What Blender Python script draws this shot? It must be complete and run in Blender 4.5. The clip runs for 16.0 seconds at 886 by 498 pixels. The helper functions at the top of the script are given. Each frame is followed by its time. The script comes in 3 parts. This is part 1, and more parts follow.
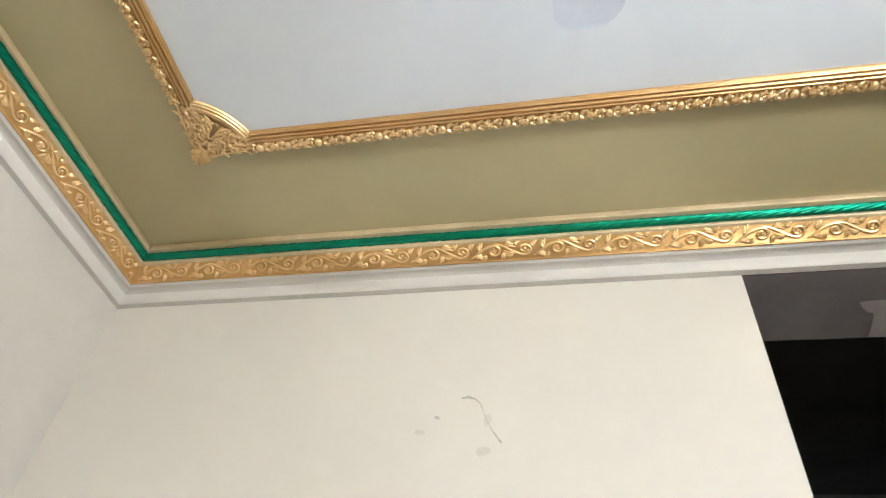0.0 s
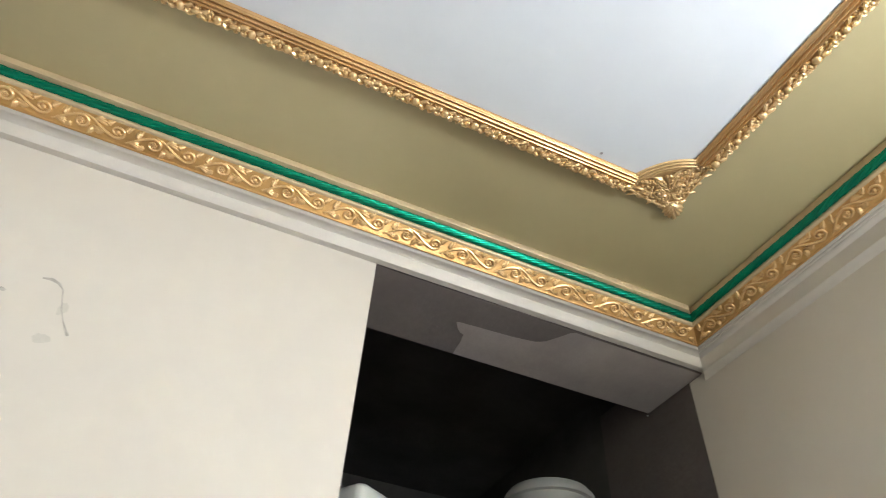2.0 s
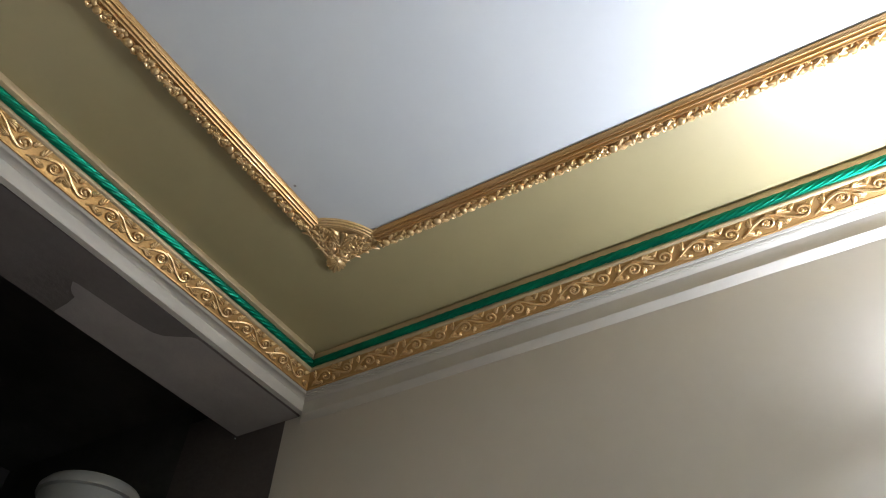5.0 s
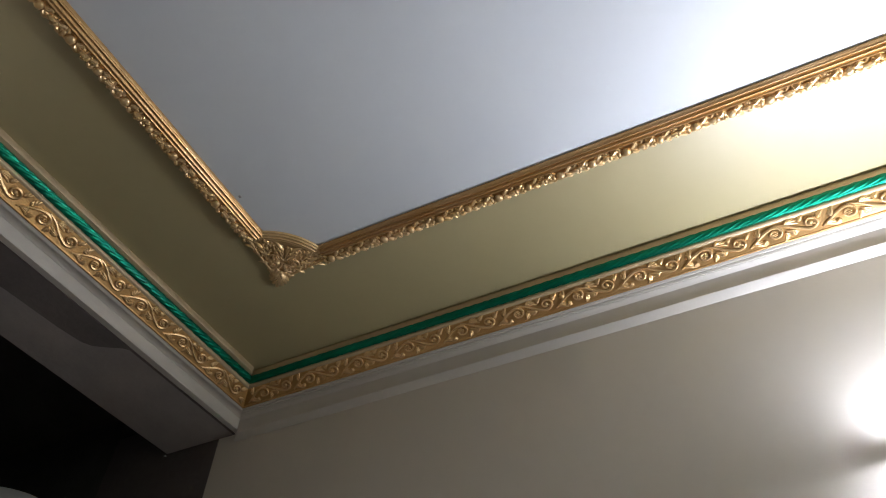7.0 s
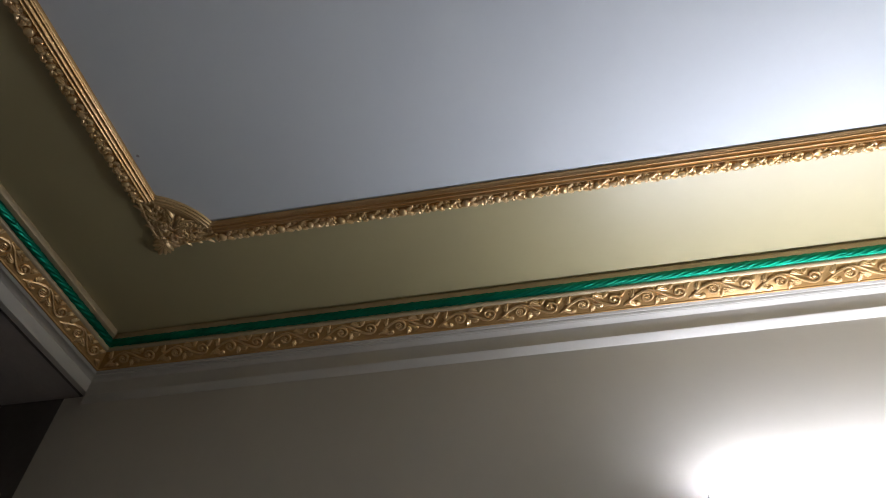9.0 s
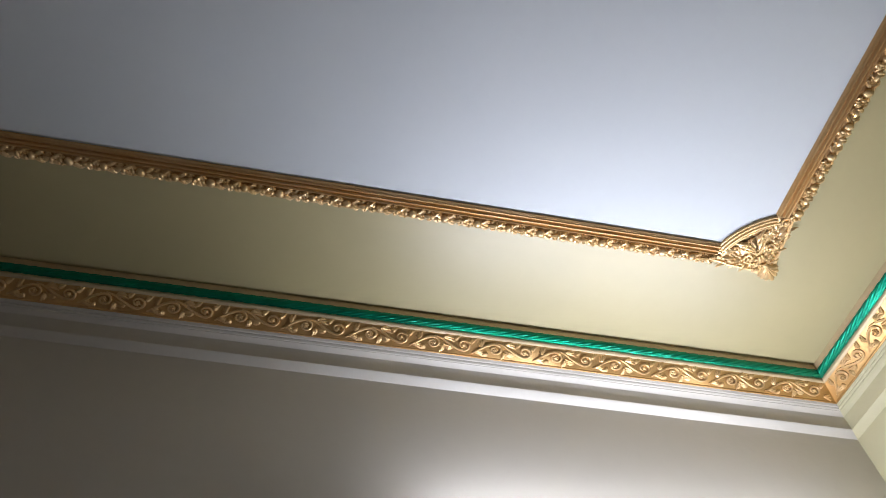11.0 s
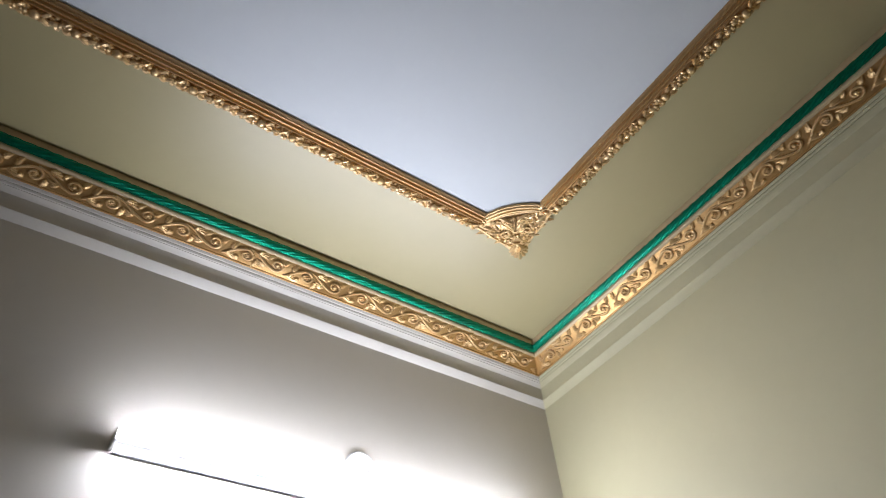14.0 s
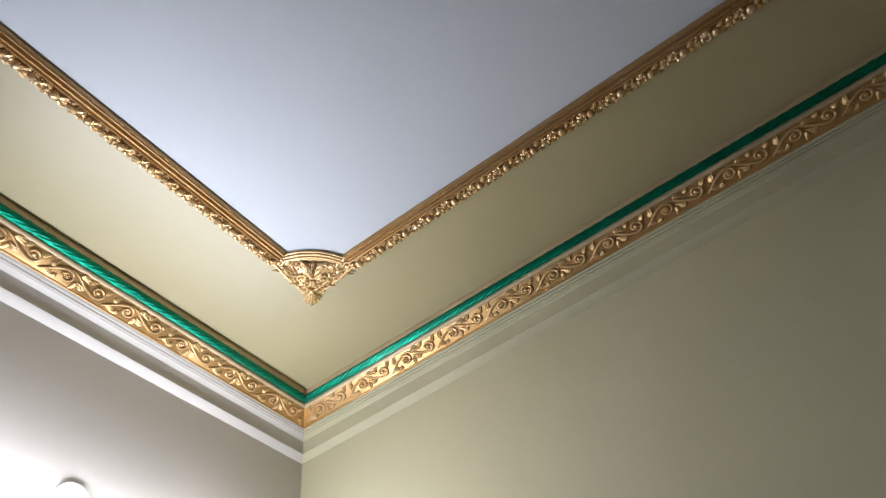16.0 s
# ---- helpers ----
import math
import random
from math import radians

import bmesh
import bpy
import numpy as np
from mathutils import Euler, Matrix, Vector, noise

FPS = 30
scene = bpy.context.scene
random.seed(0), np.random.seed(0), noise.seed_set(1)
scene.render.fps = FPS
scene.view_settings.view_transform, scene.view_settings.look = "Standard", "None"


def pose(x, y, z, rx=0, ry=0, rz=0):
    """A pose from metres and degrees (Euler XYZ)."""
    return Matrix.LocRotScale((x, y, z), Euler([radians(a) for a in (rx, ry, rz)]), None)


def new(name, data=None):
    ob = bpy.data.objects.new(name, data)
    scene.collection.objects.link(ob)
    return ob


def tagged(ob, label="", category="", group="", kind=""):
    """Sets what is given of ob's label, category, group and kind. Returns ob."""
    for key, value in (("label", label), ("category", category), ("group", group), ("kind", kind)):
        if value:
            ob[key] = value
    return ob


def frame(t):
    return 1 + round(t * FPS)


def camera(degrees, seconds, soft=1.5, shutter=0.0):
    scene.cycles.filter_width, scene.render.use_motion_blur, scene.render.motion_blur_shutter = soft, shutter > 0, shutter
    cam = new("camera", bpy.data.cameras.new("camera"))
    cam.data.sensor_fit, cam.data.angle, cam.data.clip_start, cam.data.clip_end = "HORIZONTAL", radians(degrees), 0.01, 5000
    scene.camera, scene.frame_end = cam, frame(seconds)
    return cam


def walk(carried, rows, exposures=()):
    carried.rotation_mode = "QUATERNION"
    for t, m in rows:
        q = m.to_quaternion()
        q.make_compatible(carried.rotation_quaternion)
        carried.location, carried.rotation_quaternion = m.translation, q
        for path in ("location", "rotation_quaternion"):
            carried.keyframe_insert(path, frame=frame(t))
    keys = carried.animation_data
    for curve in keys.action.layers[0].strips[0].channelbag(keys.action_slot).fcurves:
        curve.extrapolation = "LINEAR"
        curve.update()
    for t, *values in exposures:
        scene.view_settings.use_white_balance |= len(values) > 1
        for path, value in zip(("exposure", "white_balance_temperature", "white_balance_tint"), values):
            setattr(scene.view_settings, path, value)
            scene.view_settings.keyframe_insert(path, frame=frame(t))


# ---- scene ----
cam = camera(68.41, 16.0, soft=0.95, shutter=0.25)
PATH = [  # seconds, x, y, z, yaw, pitch, roll
    (0.0, -1.731, -1.472, 1.623, 10.20, 45.18, -4.98),
    (0.5, -1.785, -1.514, 1.616, 0.65, 45.51, -4.70),
    (1.0, -1.762, -1.501, 1.602, -8.36, 44.81, -5.14),
    (1.5, -1.695, -1.448, 1.585, -16.71, 45.00, -3.47),
    (2.0, -1.600, -1.434, 1.591, -24.31, 44.76, -2.65),
    (2.5, -1.570, -1.459, 1.595, -31.32, 45.51, -1.97),
    (3.0, -1.577, -1.493, 1.610, -40.65, 46.01, -0.64),
    (3.5, -1.580, -1.509, 1.629, -48.29, 45.98, -0.82),
    (4.0, -1.577, -1.523, 1.640, -54.92, 46.26, -1.02),
    (6.5, -1.560, -1.534, 1.642, -62.70, 47.53, -0.51),
    (7.0, -1.553, -1.544, 1.643, -64.95, 48.34, 0.22),
    (7.5, -1.575, -1.541, 1.680, -69.77, 47.09, 0.84),
    (8.0, -1.607, -1.545, 1.656, -71.95, 47.43, 1.03),
    (10.5, -1.504, -1.634, 1.662, -95.96, 52.26, -1.45),
    (11.0, -1.424, -1.673, 1.569, -100.14, 55.30, 0.29),
    (11.5, -1.387, -1.730, 1.576, -102.63, 54.56, 1.26),
    (12.0, -1.383, -1.771, 1.590, -109.19, 50.70, 3.88),
    (12.5, -1.394, -1.756, 1.581, -115.67, 48.09, 6.25),
    (13.0, -1.426, -1.737, 1.574, -116.90, 48.85, 2.91),
    (13.5, -1.442, -1.733, 1.571, -116.09, 48.50, 3.54),
    (14.0, -1.455, -1.753, 1.594, -123.73, 47.28, 3.70),
    (14.5, -1.472, -1.773, 1.578, -131.06, 47.51, 5.74),
    (15.0, -1.479, -1.784, 1.591, -135.45, 48.10, 6.17),
    (15.5, -1.482, -1.788, 1.597, -138.53, 47.39, 6.61),
    (16.0, -1.496, -1.798, 1.615, -144.23, 49.53, 6.70),
]
EXPOSURES = [
    (0.0, 3.15, 6500, 6.0),
    (1.5, 3.05, 6500, 6.0),
    (2.5, 3.03, 6500, 6.0),
    (3.5, 2.81, 6500, 6.0),
    (4.0, 2.42, 6500, 6.0),
    (6.5, 1.45, 6500, 10.0),
    (7.0, 1.25, 6500, 10.0),
    (8.0, 0.81, 6500, 10.0),
    (10.5, 0.21, 6500, 10.0),
    (11.0, 0.28, 6500, 10.0),
    (12.5, 0.00, 6500, 10.0),
    (13.5, 0.07, 6500, 10.0),
    (14.5, -0.26, 6500, 10.0),
    (15.0, -0.15, 6500, 10.0),
    (15.5, -0.03, 6500, 10.0),
    (16.0, 0.11, 6500, 10.0),
]
walk(cam, [(t, pose(x, y, z, 90 + pitch, roll, yaw)) for t, x, y, z, yaw, pitch, roll in PATH], EXPOSURES)

# ---- plan: metres, floor at z 0; north wall at y 0, east wall at x 0 ----
LX, LY = 3.251, 3.279          # room, east-west and north-south
ZC = 3.10                      # ceiling
FRAME_ENDS = {"north": (0.556, 0.556), "east": (0.552, 0.536), "south": (0.527, 0.527), "west": (0.557, 0.557)}  # frame to wall, at both ends of a run
FRAME_D = {w: sum(d) / 2 for w, d in FRAME_ENDS.items()}
OPEN_X = -1.246                # left side of the loft opening in the north wall
OPEN_TOP, LOFT_Z = ZC - 0.142, 2.22
BEAM = 0.315                   # depth of the beam over the opening

# ---- world and lamp light ----
world = bpy.data.worlds.new("world")
scene.world = world
world.use_nodes = True
world.node_tree.nodes["Background"].inputs["Color"].default_value = (0.02, 0.02, 0.022, 1)
world.node_tree.nodes["Background"].inputs["Strength"].default_value = 0.1
TUBE_POWER = 105.0


# ---- materials ----
def mat(name, base, rough=0.6, metal=0.0, vary=0.12, scale=3.0, fine=60.0, bump=0.15, bump_scale=90.0, dirt=None, dirt_amount=0.0,
        dirt_scale=2.0, coat=0.0, spec=0.5, hue=None, gloss_vary=0.08):
    m = bpy.data.materials.new(name)
    m.use_nodes = True
    nt = m.node_tree
    b = nt.nodes["Principled BSDF"]
    geo = nt.nodes.new("ShaderNodeNewGeometry")

    def noise_tex(s, detail=4.0, r=0.55):
        n = nt.nodes.new("ShaderNodeTexNoise")
        n.inputs["Scale"].default_value, n.inputs["Detail"].default_value, n.inputs["Roughness"].default_value = s, detail, r
        nt.links.new(geo.outputs["Position"], n.inputs["Vector"])
        return n

    def ramp(src, a, b_, lo, hi):
        r = nt.nodes.new("ShaderNodeMapRange")
        r.inputs["From Min"].default_value, r.inputs["From Max"].default_value = a, b_
        r.inputs["To Min"].default_value, r.inputs["To Max"].default_value = lo, hi
        nt.links.new(src, r.inputs["Value"])
        return r.outputs["Result"]

    def mix(kind, fac, a, c):
        x = nt.nodes.new("ShaderNodeMix")
        x.data_type, x.blend_type = "RGBA", kind
        for sock, val in ((x.inputs["Factor"], fac), (x.inputs["A"], a), (x.inputs["B"], c)):
            if isinstance(val, (int, float)):
                sock.default_value = val
            elif isinstance(val, tuple):
                sock.default_value = (*val, 1.0)
            else:
                nt.links.new(val, sock)
        return x.outputs["Result"]

    big, small = noise_tex(scale), noise_tex(fine, 5.0, 0.65)
    other = hue or tuple(min(1.0, c * (1.0 - 1.6 * vary)) for c in base)
    col = mix("MIX", ramp(big.outputs["Fac"], 0.35, 0.68, 0.0, 1.0), base, other)
    col = mix("MIX", ramp(small.outputs["Fac"], 0.4, 0.75, 0.0, vary * 1.5), col, tuple(c * 0.72 for c in base))
    if dirt:
        d = noise_tex(dirt_scale, 7.0, 0.7)
        col = mix("MIX", ramp(d.outputs["Fac"], 0.55, 0.72, 0.0, dirt_amount), col, dirt)
    nt.links.new(col, b.inputs["Base Color"])
    nt.links.new(ramp(small.outputs["Fac"], 0.3, 0.7, max(0.05, rough - gloss_vary), min(1.0, rough + gloss_vary)), b.inputs["Roughness"])
    b.inputs["Metallic"].default_value = metal
    b.inputs["Coat Weight"].default_value = coat
    b.inputs["Specular IOR Level"].default_value = spec
    if bump:
        bn = noise_tex(bump_scale, 3.0)
        bp = nt.nodes.new("ShaderNodeBump")
        bp.inputs["Strength"].default_value, bp.inputs["Distance"].default_value = bump, 0.004
        nt.links.new(bn.outputs["Fac"], bp.inputs["Height"])
        nt.links.new(bp.outputs["Normal"], b.inputs["Normal"])
    return m


WHITE_WALL = mat("white_wall_paint", (0.605, 0.56, 0.50), 0.55, vary=0.03, scale=1.2, fine=25, bump=0.10, bump_scale=45, dirt=(0.52, 0.475, 0.40), dirt_amount=0.18, dirt_scale=1.6)
# same white paint with dust, base colour lowered to offset direct tube light
WEST_WALL = mat("dusty_white_wall_paint", (0.53, 0.495, 0.44), 0.6, vary=0.06, scale=2.0, fine=25, bump=0.12, bump_scale=45, dirt=(0.43, 0.395, 0.35), dirt_amount=0.3, dirt_scale=1.3)
OLIVE_WALL = mat("olive_cream_wall_paint", (0.565, 0.52, 0.335), 0.5, vary=0.04, scale=1.2, fine=25, bump=0.10, bump_scale=45, dirt=(0.45, 0.41, 0.25), dirt_amount=0.2, dirt_scale=1.7)
PANEL = mat("white_ceiling_paint", (0.695, 0.735, 0.785), 0.6, vary=0.025, scale=1.1, fine=30, bump=0.06, bump_scale=40)
BAND = mat("olive_gold_paint", (0.438, 0.378, 0.206), 0.46, vary=0.04, scale=1.8, fine=35, bump=0.02, bump_scale=8, spec=1.0, gloss_vary=0.015)
TRIM_WHITE = mat("white_moulding_paint", (0.59, 0.555, 0.505), 0.5, vary=0.05, scale=5, fine=60, bump=0.15, bump_scale=60)
TRIM_OLIVE = mat("cream_moulding_paint", (0.53, 0.49, 0.318), 0.65, vary=0.06, scale=5, fine=60, bump=0.15, bump_scale=60)
GOLD = mat("gold_paint", (0.83, 0.585, 0.31), 0.40, metal=0.74, vary=0.12, scale=9, fine=120, bump=0.2, bump_scale=160, hue=(0.70, 0.465, 0.215))
GOLD_GROUND = mat("red_gold_ground_paint", (0.69, 0.43, 0.185), 0.44, metal=0.8, vary=0.14, scale=7, fine=90, bump=0.2, bump_scale=120, hue=(0.58, 0.345, 0.13))
GOLD_RAIL = mat("reddish_gold_rail_paint", (0.59, 0.375, 0.18), 0.38, metal=0.7, vary=0.13, scale=8, fine=110, bump=0.2, bump_scale=140, hue=(0.55, 0.32, 0.12))
GOLD_LEAF = mat("bright_gold_leaf_paint", (0.85, 0.615, 0.345), 0.36, metal=0.6, vary=0.12, scale=9, fine=120, bump=0.2, bump_scale=160, hue=(0.70, 0.48, 0.22))
GOLD_LIGHT = mat("pale_gold_paint", (0.62, 0.485, 0.30), 0.45, metal=0.25, vary=0.12, scale=9, fine=120, bump=0.2, bump_scale=140)
GREEN = mat("green_enamel", (0.0, 0.29, 0.17), 0.36, metal=0.85, vary=0.2, scale=14, fine=90, bump=0.06, bump_scale=120, coat=0.25, hue=(0.0, 0.18, 0.105))
CEMENT = mat("bare_cement", (0.20, 0.175, 0.17), 0.85, vary=0.15, scale=4, fine=40, bump=0.4, bump_scale=50)
PRIMER = mat("pale_primer", (0.42, 0.38, 0.37), 0.8, vary=0.1, scale=6, fine=60, bump=0.3, bump_scale=60)
# brown cement, with the light's fade into the loft darkening its colour
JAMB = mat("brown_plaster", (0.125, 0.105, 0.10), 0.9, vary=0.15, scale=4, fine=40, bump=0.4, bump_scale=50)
# gloom of the unlit loft, put into the base colour
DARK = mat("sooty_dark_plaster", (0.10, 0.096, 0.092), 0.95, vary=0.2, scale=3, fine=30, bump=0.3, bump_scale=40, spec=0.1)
PLASTIC = mat("white_plastic", (0.78, 0.78, 0.77), 0.35, vary=0.03, scale=8, fine=80, bump=0.0)
DUSTY = mat("dusty_plastic", (0.27, 0.275, 0.275), 0.5, vary=0.08, scale=8, fine=60, bump=0.05)
DARK_LIP = mat("dark_grey_metal", (0.13, 0.13, 0.14), 0.5, metal=0.3, vary=0.1, scale=8, fine=80, bump=0.05)
GREY_METAL = mat("grey_lip_metal", (0.40, 0.40, 0.42), 0.4, metal=0.6, vary=0.1, scale=8, fine=80, bump=0.05)
SOFT_SMUDGE = mat("faint_smudge", (0.55, 0.515, 0.46), 0.7, vary=0.06, scale=30, fine=120, bump=0.0)
SMUDGE = mat("grey_smudge", (0.45, 0.42, 0.38), 0.8, vary=0.2, scale=40, fine=160, bump=0.0)
# assumed floor colour: dark and reddish so bounced light stays low and warm
FLOOR_TILE = mat("brown_floor_tile", (0.062, 0.028, 0.016), 0.3, vary=0.1, scale=2, fine=30, bump=0.03)
BLADE = mat("pale_grey_fan_paint", (0.56, 0.60, 0.68), 0.4, vary=0.06, scale=6, fine=60, bump=0.0)
GROUT = mat("grey_grout", (0.30, 0.28, 0.25), 0.9, vary=0.1, scale=10, fine=60, bump=0.1)

LAMP = bpy.data.materials.new("lamp_glow")
LAMP.use_nodes = True
_b = LAMP.node_tree.nodes["Principled BSDF"]
_b.inputs["Base Color"].default_value = (0.9, 0.9, 0.9, 1)
_b.inputs["Emission Color"].default_value = (0.845, 0.89, 1.02, 1)
_b.inputs["Emission Strength"].default_value = TUBE_POWER


# ---- mesh helpers ----
def part(name, bm, material, parent=None, label="", matrix=None, smooth=True):
    me = bpy.data.meshes.new(name)
    bmesh.ops.recalc_face_normals(bm, faces=bm.faces)
    bm.to_mesh(me)
    bm.free()
    me.materials.append(material)
    if smooth:
        me.polygons.foreach_set("use_smooth", [True] * len(me.polygons))
        me.set_sharp_from_angle(angle=radians(38))
    ob = new(name, me)
    if matrix is not None:
        ob.matrix_world = matrix
    if parent:
        ob.parent = parent
    if label:
        tagged(ob, label)
    return ob


def again(ob, matrix, parent):
    """One more piece on the same mesh."""
    o = new(ob.name.split(".")[0], ob.data)
    o.matrix_world = matrix
    o.parent = parent
    return o


def thing(name, label="", category="", group="", kind="", at=None):
    e = new(name)
    e.empty_display_size = 0.1
    if at is not None:
        e.matrix_world = at
    return tagged(e, label, category, group, kind)


def box(bm, x0, x1, y0, y1, z0, z1, bevel=0.0):
    r = bmesh.ops.create_cube(bm, size=1.0)
    for v in r["verts"]:
        v.co = Vector(((x0 + x1) / 2 + v.co.x * (x1 - x0), (y0 + y1) / 2 + v.co.y * (y1 - y0), (z0 + z1) / 2 + v.co.z * (z1 - z0)))
    if bevel:
        es = list({e for v in r["verts"] for e in v.link_edges})
        bmesh.ops.bevel(bm, geom=es, offset=bevel, segments=3, affect="EDGES", profile=0.5)


def tube(bm, pts, radii, sides=6, flat=None, cap=True):
    """A tapered tube along points. flat: a normal along which it is squashed to 0.6."""
    pts = [Vector(p) for p in pts]
    rings = []
    for i, p in enumerate(pts):
        t = (pts[min(i + 1, len(pts) - 1)] - pts[max(i - 1, 0)]).normalized()
        up = Vector(flat) if flat is not None else Vector((0, 0, 1))
        if abs(t.dot(up)) > 0.95:
            up = Vector((1, 0, 0))
        a = t.cross(up).normalized()
        b = a.cross(t).normalized()
        r = radii[i] if hasattr(radii, "__len__") else radii
        rings.append([bm.verts.new(p + a * (r * math.cos(2 * math.pi * k / sides)) + b * (r * math.sin(2 * math.pi * k / sides))) for k in range(sides)])
    for r0, r1 in zip(rings, rings[1:]):
        for k in range(sides):
            bm.faces.new((r0[k], r0[(k + 1) % sides], r1[(k + 1) % sides], r1[k]))
    if cap:
        bm.faces.new(rings[0])
        bm.faces.new(rings[-1])


def leaf(bm, base, direction, normal, length, width, height, curl=0.0, steps=5):
    """A pointed leaf with a raised rib and cupped sides, lying on a surface with that normal."""
    base, d, n = Vector(base), Vector(direction).normalized(), Vector(normal).normalized()
    side = d.cross(n).normalized()
    rows = []
    for i in range(steps + 1):
        u = i / steps
        w = width * 0.5 * math.sin(math.pi * (0.16 + 0.74 * u)) ** 0.6
        c = base + d * (length * u) + side * (curl * length * u * u)
        hgt = height * (0.35 + 0.65 * math.sin(math.pi * min(1.0, 0.1 + u)) ** 0.6) * (1 - 0.8 * u ** 4)
        rows.append([bm.verts.new(c + side * (w * s) + n * (hgt * k)) for s, k in ((-1, 0.0), (-0.6, 0.75), (0, 1.0), (0.6, 0.75), (1, 0.0))])
    for r0, r1 in zip(rows, rows[1:]):
        for k in range(4):
            bm.faces.new((r0[k], r0[k + 1], r1[k + 1], r1[k]))
    bm.faces.new(rows[0])
    bm.faces.new(rows[-1])


def knob(bm, c, r, squash=0.8, normal=(0, 0, 1), sub=1):
    m = Matrix.Translation(c) @ Vector(normal).to_track_quat("Z", "Y").to_matrix().to_4x4() @ Matrix.Diagonal((r, r, r * squash, 1))
    bmesh.ops.create_icosphere(bm, subdivisions=sub, radius=1.0, matrix=m)


# ---- the four walls' own axes: s along the wall, d out from it, h down from the ceiling ----
def axes(origin, along, inward):
    a, i = Vector(along), Vector(inward)
    return Matrix.Translation((*origin, ZC)) @ Matrix((a.to_3d(), i.to_3d(), Vector((0, 0, -1)))).transposed().to_4x4()


WALLS = {"north": (axes((-LX, 0), (1, 0), (0, -1)), LX), "east": (axes((0, 0), (0, -1), (-1, 0)), LY),
         "south": (axes((0, -LY), (-1, 0), (0, 1)), LX), "west": (axes((-LX, -LY), (0, 1), (1, 0)), LY)}
ORDER = ["north", "east", "south", "west"]


def swept(bm, profile, length, n=2, wave=0.0, seed=0):
    """A profile of (d, h) swept along a wall with mitred ends; wave: hand-run unevenness."""
    rows = []
    for i in range(n):
        u = i / (n - 1)
        row = []
        for j, (d, h) in enumerate(profile):
            s = d + (length - 2 * d) * u
            dh = wave * noise.noise((s * 2.2 + seed * 9, j * 0.15, seed)) if 0 < i < n - 1 else 0.0
            row.append(bm.verts.new((s, d + dh * 0.6, h + dh)))
        rows.append(row)
    for r0, r1 in zip(rows, rows[1:]):
        for k in range(len(profile) - 1):
            bm.faces.new((r0[k], r0[k + 1], r1[k + 1], r1[k]))


# ---- structure ----
def slab(name, spans, material, label, category, parent=None):
    bm = bmesh.new()
    for sp in spans:
        box(bm, *sp)
    ob = part(name, bm, material, parent, smooth=False)
    return tagged(ob, label, category, kind="structure")


T = 0.15
# floor with tiles, out of view; tiles and colour are made up to set the bounce
floor = slab("floor", [(-LX - T, T, -LY - T, T, -0.12, -0.006)], GROUT, "unseen square tiled floor, dark reddish brown for weak warm bounce light", "floor")
# north wall: left part and the part below the loft
wall_north = slab("wall_north", [(-LX - T, OPEN_X, 0, BEAM, 0, ZC)], WHITE_WALL, "white painted wall with a few grey smudges", "wall")
slab("wall_below_loft", [(OPEN_X, 0, 0, BEAM, 0, LOFT_Z)], WHITE_WALL, "white painted wall under the loft opening", "wall")
beam = slab("beam", [(OPEN_X, 0.0, 0.004, BEAM, OPEN_TOP, ZC)], CEMENT, "bare grey cement beam over the loft opening", "beam")
wall_east = slab("wall_east", [(0, T, -LY - T, 0.075, 0, ZC)], WHITE_WALL, "white painted wall behind the tube light", "wall")
slab("wall_south", [(-LX - T, 0, -LY - T, -LY, 0, ZC)], OLIVE_WALL, "pale olive cream painted wall", "wall")
slab("wall_west", [(-LX - T, -LX, -LY, 0, 0, ZC)], WEST_WALL, "white painted wall with dusty patches", "wall")
# the dark loft behind the opening; its surfaces are near black to stand for missing light
slab("loft_floor", [(OPEN_X - 0.5, 0.0, BEAM, 1.9, LOFT_Z - 0.12, LOFT_Z)], DARK, "loft floor slab, coloured dark to look unlit", "loft")
slab("loft_wall_back", [(OPEN_X - 0.5, T, 1.9, 2.0, LOFT_Z - 0.12, ZC + 0.1)], DARK, "back wall of the loft, coloured dark to look unlit", "wall")
slab("loft_wall_left", [(OPEN_X - 0.6, OPEN_X - 0.5, BEAM, 2.0, LOFT_Z - 0.12, ZC + 0.1)], DARK, "side wall of the loft, coloured dark to look unlit", "wall")
slab("loft_wall_right", [(0.004, T, 0.62, 1.9, LOFT_Z - 0.12, ZC + 0.1)], DARK, "side wall of the loft, coloured dark to look unlit", "wall")
slab("loft_ceiling", [(OPEN_X - 0.6, T, BEAM, 2.0, ZC + 0.1, ZC + 0.2)], DARK, "loft ceiling, coloured dark to look unlit", "ceiling")

# side of the opening: bare brown cement, coloured darker for shade, up to the ragged edge of the wall paint
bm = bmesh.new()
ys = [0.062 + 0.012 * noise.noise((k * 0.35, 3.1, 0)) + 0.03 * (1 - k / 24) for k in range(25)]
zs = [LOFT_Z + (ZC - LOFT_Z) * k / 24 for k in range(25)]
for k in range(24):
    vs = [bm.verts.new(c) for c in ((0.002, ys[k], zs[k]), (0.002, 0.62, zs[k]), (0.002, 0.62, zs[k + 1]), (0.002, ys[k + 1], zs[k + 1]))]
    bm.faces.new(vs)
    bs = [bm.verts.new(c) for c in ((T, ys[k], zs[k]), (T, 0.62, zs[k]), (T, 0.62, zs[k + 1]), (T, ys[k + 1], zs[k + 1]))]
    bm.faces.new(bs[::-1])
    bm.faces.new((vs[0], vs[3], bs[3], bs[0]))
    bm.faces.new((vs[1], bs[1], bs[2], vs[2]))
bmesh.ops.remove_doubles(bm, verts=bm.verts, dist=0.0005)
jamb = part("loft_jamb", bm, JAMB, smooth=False)
